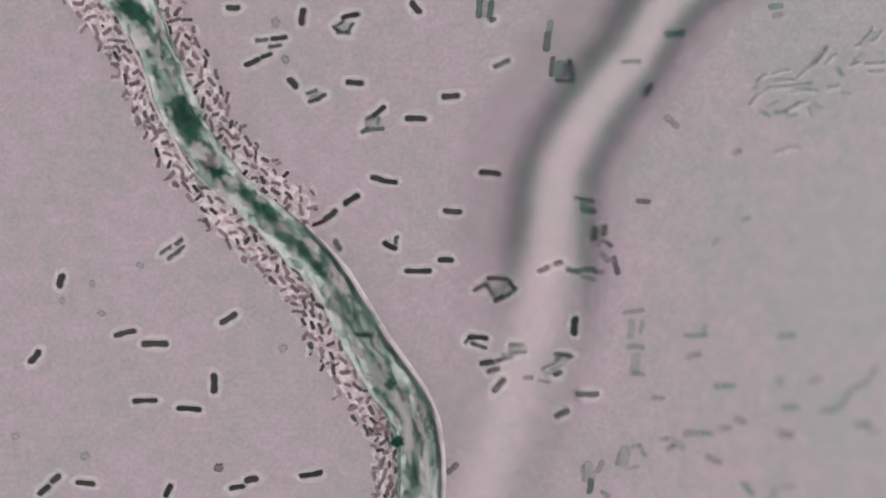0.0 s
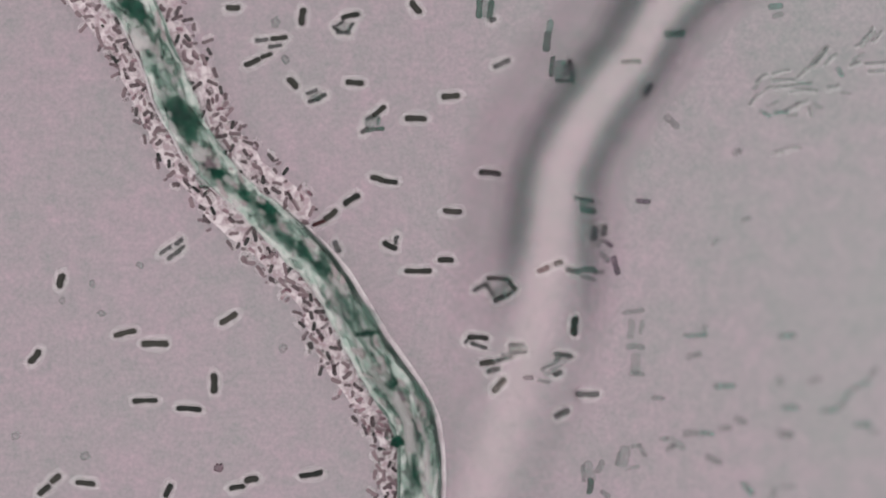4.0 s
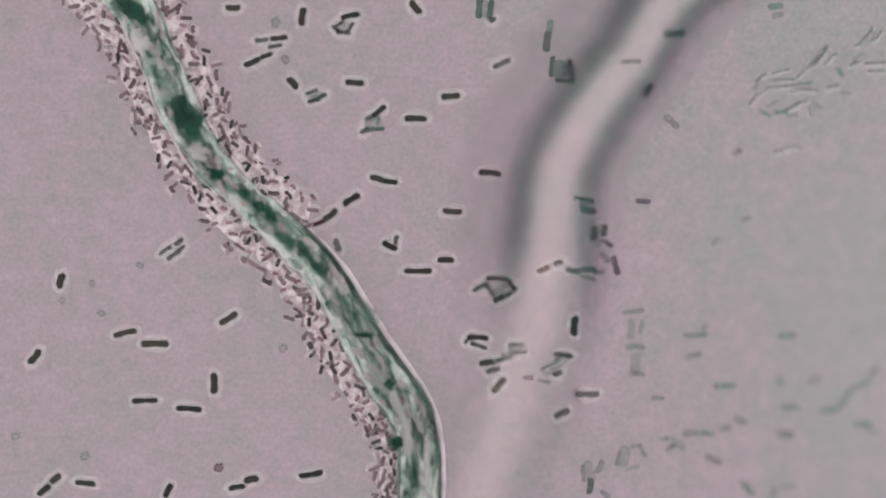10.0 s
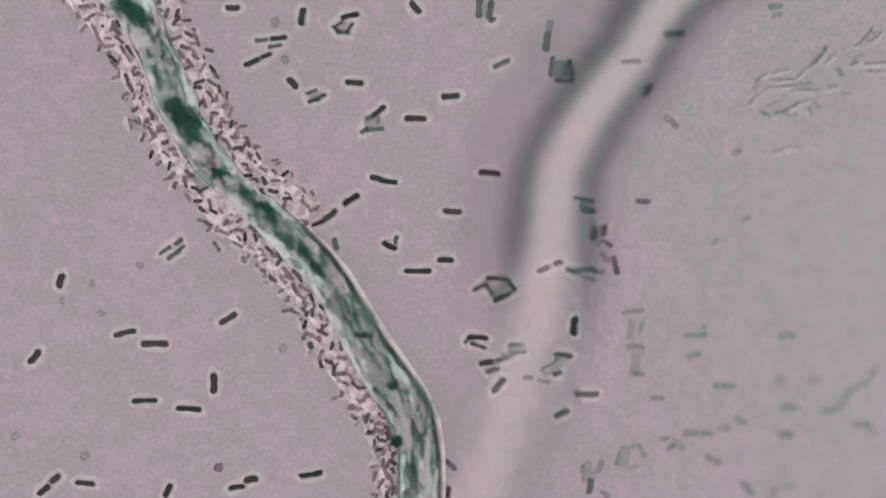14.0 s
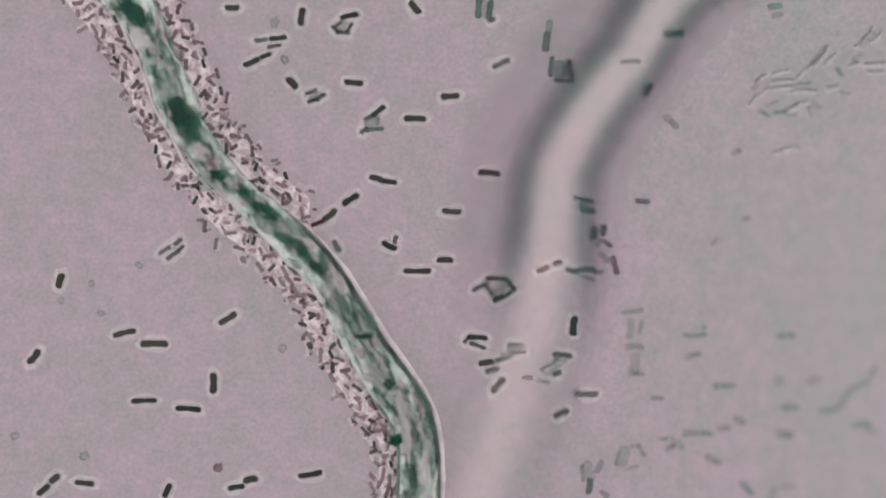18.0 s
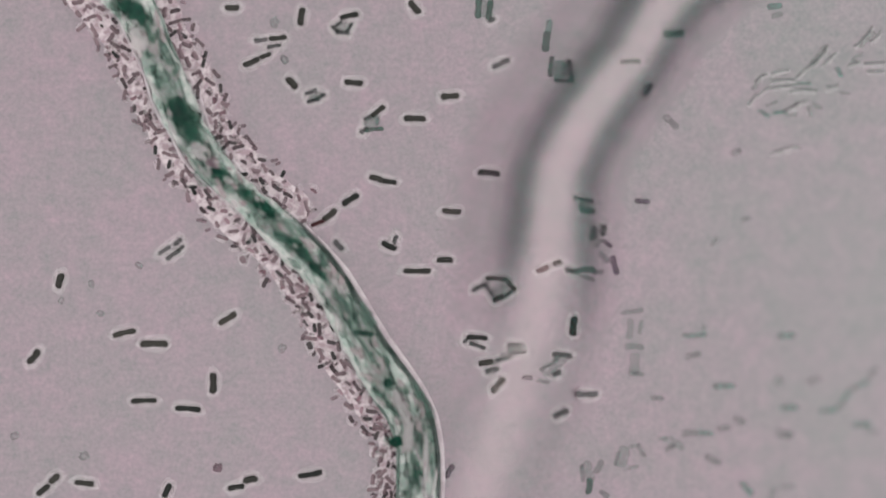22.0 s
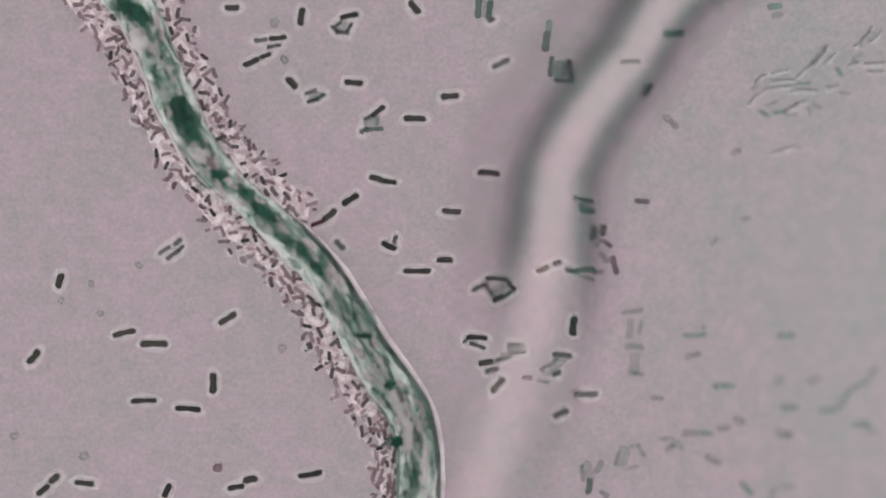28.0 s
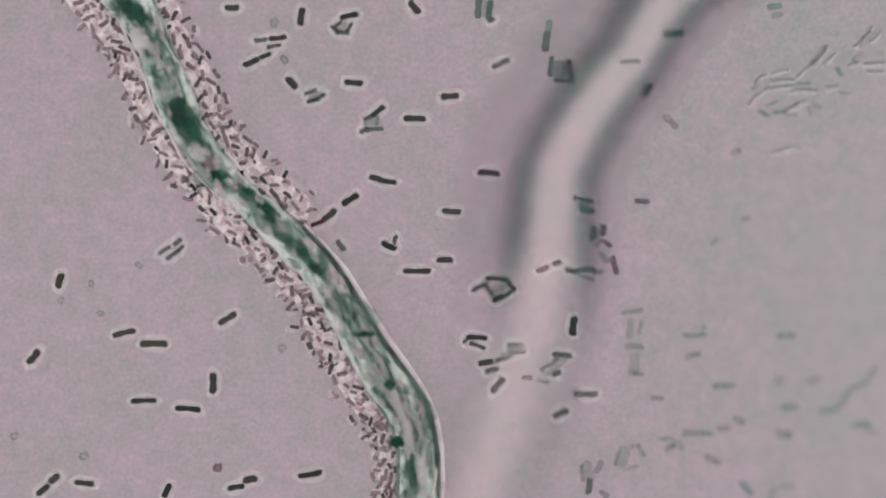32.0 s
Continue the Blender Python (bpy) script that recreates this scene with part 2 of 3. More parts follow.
def spine_at(s, across=0.0):
    """Grid place s (0 to 1) of the way along the filament, across in half widths to its right; and its heading in degrees."""
    f = min(s, 1) * (len(SPINE) - 1.001)
    i = max(int(f), 0)
    a, b = SPINE[i], SPINE[i + 1]
    x, y, w = a + (b - a) * (f - i)
    d = Vector((b[0] - a[0], b[1] - a[1])).normalized()
    return x + d.y * w * across, y - d.x * w * across, w, math.degrees(math.atan2(-d.y, d.x))


filament = tagged(new("hypha"), "green translucent fungal filament with dark clumps inside", "hypha")


def along(a, b, across, up, half, n=40, wave=0.0, seed=0):
    """World rows of a strand that follows the filament from a to b."""
    rows = []
    for i in range(n + 1):
        s = a + (b - a) * i / n
        x, y, w, _ = spine_at(s, across + wave * noise.noise(Vector((s * 14, seed, 0.5))))
        taper = min(1, 6 * i / n + 0.15, 6 * (n - i) / n + 0.15)
        rows.append((*at(x, y, up), half * U * taper, half * U * taper * 0.7))
    return rows


def filament_parts():
    rows = []
    for x, y, w in SPINE:
        rows.append((*at(x, y, w * U), w * U, w * U * 0.98))
    part("tube", sweep_mesh("tube", rows, TUBE, 20, 0.04), filament, "clear pale green tube")
    inner = [(x, y, z - 0.002, w * 0.88, min(w * 0.6, 0.0292 - z)) for x, y, z, w, h in rows]
    part("protoplasm", sweep_mesh("protoplasm", inner, PROTO, 20, 0.25, 8), filament, "mottled green protoplasm")
    rnd = random.Random(3)
    for i in range(14):
        a = rnd.uniform(0, 0.88)
        b = a + rnd.uniform(0.06, 0.2)
        part("strand", sweep_mesh("strand", along(a, min(b, 1), rnd.uniform(-0.7, 0.7), 0.026, rnd.uniform(3, 6), 24, 0.5, i), (STRAND, VACUOLE, STRAND)[i % 3], 8, 0.5, i), filament)
    part("wall", sweep_mesh("wall", along(0.46, 1, 0.88, 0.019, 4.2, 90, 0.1, 3), WALL, 10, 0.5, 1), filament, "dark green wall")
    part("wall", sweep_mesh("wall", along(0.0, 0.2, 0.86, 0.018, 3.4, 40, 0.15, 5), WALL, 10, 0.6, 2), filament, "dark green wall")
    part("rim", sweep_mesh("rim", along(0.0, 0.36, -0.95, 0.016, 2.3, 60, 0.3, 7), HALO_RIM, 10, 0.9, 4), filament, "pale ridge painted as the bright halo")
    part("wall", sweep_mesh("wall", along(0.72, 1, -0.92, 0.018, 3.0, 40, 0.12, 9), WALL, 10, 0.6, 6), filament, "dark green wall")
    part("band", sweep_mesh("band", along(0.60, 1, 0.62, 0.021, 11.0, 70, 0.12, 11), BAND, 12, 0.45, 8), filament, "broad green band of cytoplasm")
    part("band", sweep_mesh("band", along(0.56, 0.86, -0.42, 0.021, 9.0, 50, 0.25, 15), BAND, 12, 0.5, 9), filament, "broad green band of cytoplasm")
    part("band", sweep_mesh("band", along(0.14, 0.36, 0.1, 0.021, 12.0, 50, 0.3, 16), BAND, 12, 0.5, 10), filament, "broad green band of cytoplasm")
    part("band", sweep_mesh("band", along(0.36, 0.60, 0.25, 0.021, 13.0, 50, 0.2, 17), BAND, 12, 0.5, 11), filament, "broad green band of cytoplasm")
    part("wall", sweep_mesh("wall", along(0.44, 1, 0.97, 0.0225, 3.6, 110, 0.05, 13), OUTLINE, 10, 0.5, 12), filament, "dark thin outline")
    # pale ridges paint the bright halo outside the right edge
    part("rim", sweep_mesh("rim", along(0.5, 1, 1.13, 0.006, 7.0, 80), HALO_RIM, 10, 0.2, 3), filament, "pale ridge painted as the bright halo")
    part("rim", sweep_mesh("rim", along(0.12, 0.5, 1.10, 0.008, 5.5, 50), HALO_RIM, 10, 0.3, 5), filament, "pale ridge painted as the bright halo")


def streaks():
    """Fine streaks that run along the filament, thickest in its lower half."""
    rnd = random.Random(14)
    for i in range(27):
        a = rnd.uniform(0.02, 0.9) if i % 3 == 0 else rnd.uniform(0.5, 0.92)
        b = min(a + rnd.uniform(0.05, 0.16), 1)
        rows = along(a, b, rnd.uniform(-0.72, 0.62), 0.0275, rnd.uniform(1.6, 3.6), 24, 0.45, 30 + i)
        part("streak", sweep_mesh("streak", rows, (STREAK, STREAK, VACUOLE, STREAK, STRAND)[i % 5], 8, 0.5, 20 + i), filament)


filament_parts()
streaks()
CLUMPS = []


def clump(x, y, a, b, turn, material=None, up=0.028, sway=2.0, go=(0, 0)):
    """A lump of cytoplasm in the filament: grid place, half sizes, heading."""
    i = len(CLUMPS)
    if material is None:
        a, b = a * 0.58, b * 0.58
    ob = part("cytoplasm", clump_mesh("cytoplasm", a * U, b * U, min(0.007, b * U * 0.7), material or CLUMP, i + 1, 0.62), filament, "dark green cytoplasm clump" if material is None else "")
    p = at(x, y, up)
    ob.matrix_basis = pose(*p, 0, 0, turn)
    if material is None:
        for k, grow in enumerate((1.15, 1.35, 1.6)):
            part("fringe", clump_mesh("fringe", a * grow * U, b * grow * U, 0.0025, FRINGE, i + 60 + 60 * k, 0.7, True), ob, "translucent green fringe").location.z = -0.0012 * k
    CLUMPS.append((ob, p, turn, sway, go))


clump(236, 18, 44, 23, -48); clump(222, 2, 26, 16, -50)
clump(320, 200, 42, 30, -65); clump(338, 234, 34, 15, -62); clump(302, 172, 26, 17, -70, STRAND, go=(-4, -10)); clump(338, 212, 24, 20, -40); clump(345, 205, 14, 12, -60, STRAND)
clump(382, 304, 32, 17, -30, go=(6, 4)); clump(398, 313, 14, 9, -40, STRAND); clump(372, 288, 14, 9, -40, MAUVE); clump(365, 318, 22, 14, -40, STRAND)
clump(438, 344, 24, 12, -43); clump(468, 371, 30, 14, -42); clump(486, 384, 16, 13, -35)
clump(518, 428, 24, 9, -30); clump(540, 447, 30, 14, -35); clump(562, 470, 22, 14, -45); clump(575, 482, 15, 11, -20)
clump(520, 405, 24, 10, -42, STRAND); clump(500, 418, 22, 12, -35, STRAND)
clump(600, 545, 26, 12, -50, STRAND); clump(622, 575, 20, 14, -60, STRAND); clump(648, 594, 18, 5, -8, CLUMP); clump(655, 560, 22, 9, -55, STRAND)
clump(660, 640, 24, 12, -50, STRAND); clump(706, 704, 12, 8, -50, MAUVE, go=(2, 4)); clump(686, 668, 20, 8, -55, STRAND); clump(672, 678, 20, 12, -60, STRAND)
clump(680, 708, 26, 7, -50, STRAND); clump(752, 712, 34, 9, -62, STRAND); clump(704, 782, 12, 9, 0, CLUMP, up=0.031); clump(735, 835, 34, 12, -85)
clump(738, 782, 20, 10, -85, STRAND); clump(722, 855, 22, 12, -70, STRAND); clump(768, 815, 30, 5, -88, STRAND); clump(732, 868, 14, 12, 60, STRAND)
clump(600, 508, 22, 10, -52, VACUOLE, up=0.024); clump(711, 727, 32, 8.5, -66, VACUOLE, up=0.030); clump(722, 772, 32, 8, -86, VACUOLE, up=0.030); clump(692, 679, 9, 8, 0, CLUMP); clump(694, 782, 9, 8, 0, FRINGE); clump(753, 800, 60, 5, -88, VACUOLE); clump(250, 70, 24, 14, -60, VACUOLE)
clump(285, 85, 16, 10, -70, STRAND); clump(265, 110, 22, 12, -75, STRAND); clump(290, 140, 18, 14, -70, STRAND); clump(355, 270, 16, 12, -60, VACUOLE)


def granules():
    """Small grains scattered through the protoplasm."""
    rnd = random.Random(8)
    kinds = [clump_mesh("granule", 5.0 * U, 3.6 * U, 0.0015, m, 200 + i, 0.5) for i, m in enumerate((STREAK, STRAND, VACUOLE, ROSE, STREAK))]
    for i in range(300):
        x, y, w, turn = spine_at(rnd.random(), rnd.uniform(-0.75, 0.75))
        ob = part("granule", kinds[rnd.randrange(5)], filament)
        k = rnd.uniform(0.6, 1.5)
        ob.matrix_basis = pose(*at(x, y, 0.0285), 0, 0, turn + rnd.uniform(-30, 30)) @ Matrix.Diagonal((k * rnd.uniform(1.1, 2.6), k, 1, 1))


granules()

# ---- the filament out of focus: it rises off the film in a bow, both ends lying on it ----
FAR = spline([(2150, -640, 0.03, 64), (1650, -350, 0.10, 64), (1362, -150, 0.11, 58), (1196, -10, 0.115, 52), (1121, 100, 0.12, 54), (1048, 190, 0.125, 60), (990, 290, 0.135, 65),
              (976, 390, 0.15, 70), (967, 480, 0.17, 76), (949, 580, 0.21, 79), (918, 690, 0.25, 80), (880, 800, 0.28, 79), (842, 910, 0.29, 78), (800, 1120, 0.40, 62),
              (700, 1500, 0.22, 62), (620, 1900, 0.03, 62)], 8)
far_filament = tagged(new("hypha"), "blurred grey translucent fungal filament with a pale core", "hypha")


def far_parts():
    core, walls = [], {1: [], -1: []}
    n = len(FAR)
    for i, (x, y, up, w) in enumerate(FAR):
        a, b = FAR[max(i - 1, 0)], FAR[min(i + 1, n - 1)]
        d = Vector((b[0] - a[0], b[1] - a[1])).normalized()
        # the walls thin out where the filament climbs
        thin = min(max((y - 430) / 170, 0), 1)
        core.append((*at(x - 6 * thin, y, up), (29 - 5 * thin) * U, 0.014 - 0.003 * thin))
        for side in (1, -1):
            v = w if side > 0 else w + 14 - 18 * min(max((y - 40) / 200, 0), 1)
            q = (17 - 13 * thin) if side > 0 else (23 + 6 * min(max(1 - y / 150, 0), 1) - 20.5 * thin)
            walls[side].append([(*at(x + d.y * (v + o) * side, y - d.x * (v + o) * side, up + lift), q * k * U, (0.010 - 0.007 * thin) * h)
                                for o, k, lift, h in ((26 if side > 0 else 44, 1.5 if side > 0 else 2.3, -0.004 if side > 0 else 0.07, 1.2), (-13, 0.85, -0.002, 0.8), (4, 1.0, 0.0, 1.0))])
    part("core", sweep_mesh("core", core, FAR_CORE, 16, 0.06), far_filament, "pale core with its bright centre painted in")
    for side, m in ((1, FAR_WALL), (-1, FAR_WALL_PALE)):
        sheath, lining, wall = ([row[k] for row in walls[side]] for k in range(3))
        # added strip that dims the film outside the wall
        part("sheath", sweep_mesh("sheath", sheath, FAR_HAZE, 14, 0.15, 9), far_filament, "thin dull purple strip painted as out-of-focus haze")
        part("lining", sweep_mesh("lining", lining, FAR_EDGE_TINT, 14, 0.3, 4 + side), far_filament, "thin teal strip painted as colour fringing")
        part("wall", sweep_mesh("wall", wall, m, 14, 0.25, 2 + side), far_filament, "dim grey wall with its dark edge shade painted in")


far_parts()

# ---- single rods on the film ----
COUNT = [0]
TONES = {"dark": (DARK, "dark green-black rod bacterium lying on the film"), "mid": (MID, "half-stained grey-green rod bacterium on the film"),
         "faint": (FAINT, "faint grey rod bacterium deep in the film"), "fine": (FINE, "thin grey-green rod bacterium in a loose cluster"), "teal": (TEAL, "faint teal rod bacterium deep in the film"),
         "green": (GREEN, "green-stained rod bacterium lying on the film"), "ghost": (GHOST, "barely visible unstained rod bacterium in the film"), "plum": (PLUM, "dull purple rod bacterium on the film"),
         "rust": (RUST, "dark reddish rod bacterium on the film")}


def rod(x, y, length, turn, width=12, tone="dark"):
    """A rod bacterium: grid place of its middle, length, heading in degrees anticlockwise, width."""
    i = COUNT[0] = COUNT[0] + 1
    rnd = random.Random(i)
    material, label = TONES[tone]
    me = rod_mesh("cell", length * U, width * 0.92 * U, material, 0.2 if length > 30 else 0.06, rnd.uniform(-0.35, 0.35) * (4 if tone == "fine" else 1))
    haloed = tone in ("dark", "mid", "rust", "fine")
    ob = tagged(new("rod_bacterium", None if haloed else me), label, "bacterium", "rods scattered over the film")
    ob.matrix_basis = pose(*at(x, y, 0.0002), 0, 0, turn)
    if haloed:
        part("cell", me, ob)
        # the pale pad paints the bright fringe round the cell
        pad = part("capsule", halo_mesh(length, width, (5,) if tone == "fine" else (6, 12, 19), FINE_HALO if tone == "fine" else HALO, i), ob, "pale pad painted as the cell's bright halo")
        # thin cells have their painted bright fringe on the lower side
        if tone == "fine":
            pad.location.y = -0.8 * width * U * math.cos(radians(turn))
    return ob


rod(108, 497, 28, 75, 14); rod(63, 632, 32, 50, 13); rod(222, 589, 42, 14, 11); rod(275, 608, 50, 0, 13); rod(405, 564, 37, 32, 12)
rod(380, 678, 38, 90, 14); rod(257, 709, 46, 2, 10); rod(335, 723, 46, -4, 11); rod(79, 867, 28, 38, 12); rod(99, 847, 23, 40, 13)
rod(152, 855, 36, -6, 11); rod(298, 868, 28, 65, 12); rod(420, 862, 30, 8, 10); rod(445, 848, 27, 10, 13); rod(551, 840, 43, 10, 11)
rod(293, 443, 26, 35, 8, "mid"); rod(317, 428, 20, 40, 9, "mid"); rod(308, 451, 30, 35, 8, "mid"); rod(322, 440, 16, 40, 7, "mid")
rod(413, 15, 27, 0, 11); rod(535, 30, 33, 82, 13); rod(735, 14, 30, -50, 13); rod(463, 72, 24, 5, 9, "mid"); rod(494, 68, 32, 6, 10)
rod(487, 82, 26, 10, 7, "mid"); rod(447, 111, 32, 24, 11); rod(472, 99, 22, 20, 9); rod(519, 147, 27, -48, 13); rod(628, 147, 34, -5, 11)
rod(798, 171, 34, 4, 12); rod(620, 28, 34, 12, 10); rod(594, 51, 16, -50, 8, "mid"); rod(608, 58, 26, -3, 8, "mid"); rod(621, 48, 18, 55, 7, "mid"); rod(602, 42, 16, 30, 6, "mid"); rod(609, 48, 26, 5, 14, "ghost")
rod(552, 163, 24, 22, 8, "mid"); rod(568, 172, 24, 28, 8, "mid"); rod(556, 178, 24, 12, 8, "mid"); rod(561, 171, 24, 25, 14, "ghost")
rod(671, 197, 30, 40, 10); rod(653, 209, 16, 25, 8, "mid"); rod(664, 229, 34, 6, 9, "green"); rod(646, 231, 18, 35, 9, "mid"); rod(669, 216, 14, 80, 6, "teal"); rod(661, 217, 32, 22, 20, "ghost")
rod(736, 210, 40, -2, 12); rod(888, 113, 34, 25, 10, "mid"); rod(668, 316, 26, -18, 11); rod(691, 322, 27, -8, 10); rod(622, 353, 35, 32, 12)
rod(586, 381, 30, 38, 12); rod(565, 395, 26, 22, 8, "rust"); rod(801, 375, 35, -4, 11); rod(867, 306, 40, -5, 12); rod(690, 436, 29, -26, 11)
rod(701, 424, 17, 75, 9, "mid"); rod(740, 480, 50, 0, 10); rod(789, 460, 30, 0, 11)
rod(848, 14, 40, 86, 13, "green"); rod(868, 18, 36, 82, 12, "green"); rod(858, 16, 32, 85, 14, "ghost"); rod(872, 36, 14, 30, 9, "mid"); rod(968, 74, 38, 84, 16, "green"); rod(973, 48, 26, 86, 13, "teal")
rod(976, 118, 38, 84, 10, "green"); rod(1010, 122, 34, 100, 10, "mid"); rod(1000, 144, 38, -3, 9, "green"); rod(992, 125, 36, 88, 28, "teal")
rod(1193, 61, 40, 2, 15, "green"); rod(1117, 109, 38, 2, 10, "green"); rod(1147, 158, 26, 55, 14, "mid"); rod(1189, 216, 34, -45, 14, "faint")
rod(1034, 354, 36, -14, 8, "mid"); rod(1042, 373, 28, -8, 13, "green"); rod(1030, 366, 16, 80, 12, "teal"); rod(1138, 357, 28, -4, 10, "plum")
rod(1052, 414, 26, 82, 12, "mid"); rod(1069, 408, 22, 78, 11, "mid"); rod(1061, 430, 20, 50, 9, "faint"); rod(1077, 432, 20, -35, 9, "plum"); rod(1070, 455, 26, -45, 11, "faint"); rod(1089, 470, 36, -75, 12, "plum")
rod(962, 477, 24, 22, 11, "rust"); rod(988, 465, 18, 15, 10); rod(1015, 480, 28, -10, 11, "mid"); rod(1042, 477, 30, -4, 12, "green"); rod(1060, 482, 22, 0, 10, "faint"); rod(1040, 491, 30, -14, 8, "faint")
rod(881, 493, 40, -4, 9); rod(850, 508, 30, 26, 9, "mid"); rod(884, 528, 24, 28, 11); rod(906, 506, 24, -48, 9); rod(903, 519, 24, 40, 8, "mid"); rod(868, 515, 26, -55, 8, "mid"); rod(885, 511, 26, 12, 13, "ghost")
rod(846, 597, 38, -4, 10); rod(847, 612, 32, -18, 8, "mid"); rod(826, 603, 14, 45, 7, "mid"); rod(862, 641, 28, 8, 11); rod(892, 635, 30, 14, 8, "mid"); rod(873, 655, 26, 16, 10, "mid")
rod(912, 611, 26, 0, 9, "mid"); rod(920, 624, 26, 0, 8, "mid"); rod(897, 626, 24, 10, 7, "faint"); rod(917, 617, 36, 12, 15, "ghost"); rod(883, 681, 35, 50, 13); rod(1016, 577, 36, 84, 14)
rod(997, 628, 36, -8, 10, "mid"); rod(984, 638, 24, 50, 10, "faint"); rod(966, 650, 24, 30, 8, "faint"); rod(987, 661, 18, 25, 11, "mid"); rod(935, 668, 20, 0, 9, "plum"); rod(962, 675, 26, -10, 7, "faint"); rod(984, 646, 56, 38, 20, "ghost")
rod(1039, 698, 43, 0, 12, "mid"); rod(994, 731, 31, 25, 13, "mid")
rod(1120, 552, 42, 8, 9, "faint"); rod(1117, 582, 38, 86, 14, "ghost"); rod(1135, 579, 28, 82, 9, "ghost"); rod(1124, 613, 36, -3, 12, "faint"); rod(1124, 643, 40, 88, 22, "ghost"); rod(1126, 661, 30, -2, 9, "faint")
rod(1230, 594, 46, 2, 10, "teal"); rod(1246, 584, 20, 70, 9, "ghost"); rod(1228, 629, 32, 12, 12, "faint"); rod(1282, 683, 42, 3, 10, "teal"); rod(1164, 705, 26, -5, 9, "faint")
rod(1393, 594, 34, 3, 11, "teal"); rod(1379, 675, 20, 85, 18, "ghost"); rod(1441, 673, 28, 14, 10, "faint"); rod(1397, 721, 36, 0, 11, "teal"); rod(1389, 768, 32, -10, 17, "faint"); rod(1525, 751, 36, 3, 11, "teal"); rod(1543, 763, 26, 0, 8, "ghost")
rod(1174, 776, 18, 5, 9, "ghost"); rod(1196, 783, 40, -30, 16, "ghost"); rod(1187, 792, 22, 30, 9, "faint"); rod(1221, 766, 28, 5, 13, "faint"); rod(1250, 767, 30, -5, 10, "teal"); rod(1282, 758, 28, 6, 12, "faint"); rod(1310, 745, 26, -25, 13, "faint"); rod(1262, 814, 36, -24, 13, "faint"); rod(1322, 864, 34, -45, 13, "teal")
rod(1104, 808, 40, 78, 24, "ghost"); rod(1093, 812, 26, 75, 8, "faint"); rod(1136, 797, 28, -60, 9, "faint"); rod(1122, 790, 24, 10, 8, "ghost"); rod(1118, 827, 30, 8, 8, "ghost")
rod(1042, 834, 40, -72, 20, "ghost"); rod(1032, 838, 32, -85, 9, "faint"); rod(1062, 826, 28, 62, 13, "faint"); rod(1045, 860, 30, 84, 13, "green"); rod(1071, 874, 22, -40, 12, "faint"); rod(1368, 872, 24, 78, 13, "ghost"); rod(1393, 861, 36, 0, 9, "ghost")
rod(1545, 659, 24, 42, 9, "faint"); rod(1526, 680, 30, 25, 9, "teal"); rod(1510, 688, 20, 15, 8, "faint"); rod(1497, 703, 24, 52, 9, "teal"); rod(1489, 718, 18, 20, 8, "faint"); rod(1466, 726, 38, 4, 10, "teal")
rod(1333, 176, 28, 55, 6, "fine"); rod(1353, 160, 30, 38, 5, "fine"); rod(1347, 136, 28, 32, 5, "fine"); rod(1382, 126, 34, 12, 5, "fine"); rod(1388, 141, 44, 2, 6, "fine"); rod(1418, 131, 22, 44, 5, "fine"); rod(1435, 116, 26, 34, 6, "fine"); rod(1455, 97, 42, 52, 7, "fine"); rod(1449, 101, 44, 52, 14, "ghost")
rod(1469, 104, 34, 44, 5, "fine"); rod(1385, 153, 38, 6, 6, "fine"); rod(1421, 148, 34, 2, 6, "teal"); rod(1432, 159, 32, -6, 5, "fine"); rod(1410, 159, 26, 8, 5, "fine"); rod(1522, 77, 22, 40, 5, "fine"); rod(1538, 59, 30, 52, 6, "fine"); rod(1552, 66, 28, 46, 5, "fine"); rod(1534, 70, 40, 46, 13, "ghost")
rod(1549, 112, 40, 2, 6, "fine"); rod(1550, 126, 32, 1, 5, "fine"); rod(1518, 100, 26, 36, 7, "ghost"); rod(1512, 112, 22, 20, 6, "fine"); rod(1474, 154, 24, 8, 6, "fine"); rod(1486, 128, 22, -58, 10, "teal"); rod(1497, 165, 20, -5, 6, "ghost"); rod(1340, 150, 26, 55, 9, "ghost")
rod(1353, 201, 26, -30, 8, "teal"); rod(1381, 199, 28, 6, 8, "teal"); rod(1402, 190, 30, 28, 6, "fine"); rod(1434, 197, 22, -74, 7, "fine"); rod(1447, 189, 22, -20, 9, "ghost"); rod(1368, 184, 24, 24, 6, "ghost"); rod(1420, 181, 24, 20, 5, "fine"); rod(1402, 204, 22, 10, 9, "ghost")
rod(1372, 12, 28, 5, 13, "teal"); rod(1376, 27, 22, 20, 11, "ghost"); rod(1304, 269, 20, 22, 11, "faint"); rod(1397, 262, 44, 12, 5, "fine"); rod(1375, 268, 24, 8, 5, "fine"); rod(1266, 428, 22, 45, 8, "ghost"); rod(1320, 388, 20, 20, 8, "ghost")


# ---- specks ----
def speck(x, y, size, material):
    i = COUNT[0] = COUNT[0] + 1
    ob = tagged(new("speck", clump_mesh("speck", size * U, size * U * 0.8, size * U * 0.3, material, i, 0.5)), "faint small speck of debris on the film", "debris", "specks on the film")
    ob.matrix_basis = pose(*at(x, y, size * U * 0.25), 0, 0, i * 40)


speck(501, 617, 8, GHOST); speck(163, 503, 7, GHOST); speck(248, 470, 7, GHOST); speck(150, 808, 9, GHOST); speck(387, 828, 9, MAUVE); speck(487, 40, 9, GHOST)
speck(505, 106, 8, FAINT); speck(180, 555, 7, GHOST); speck(28, 772, 8, GHOST); speck(110, 532, 6, GHOST)

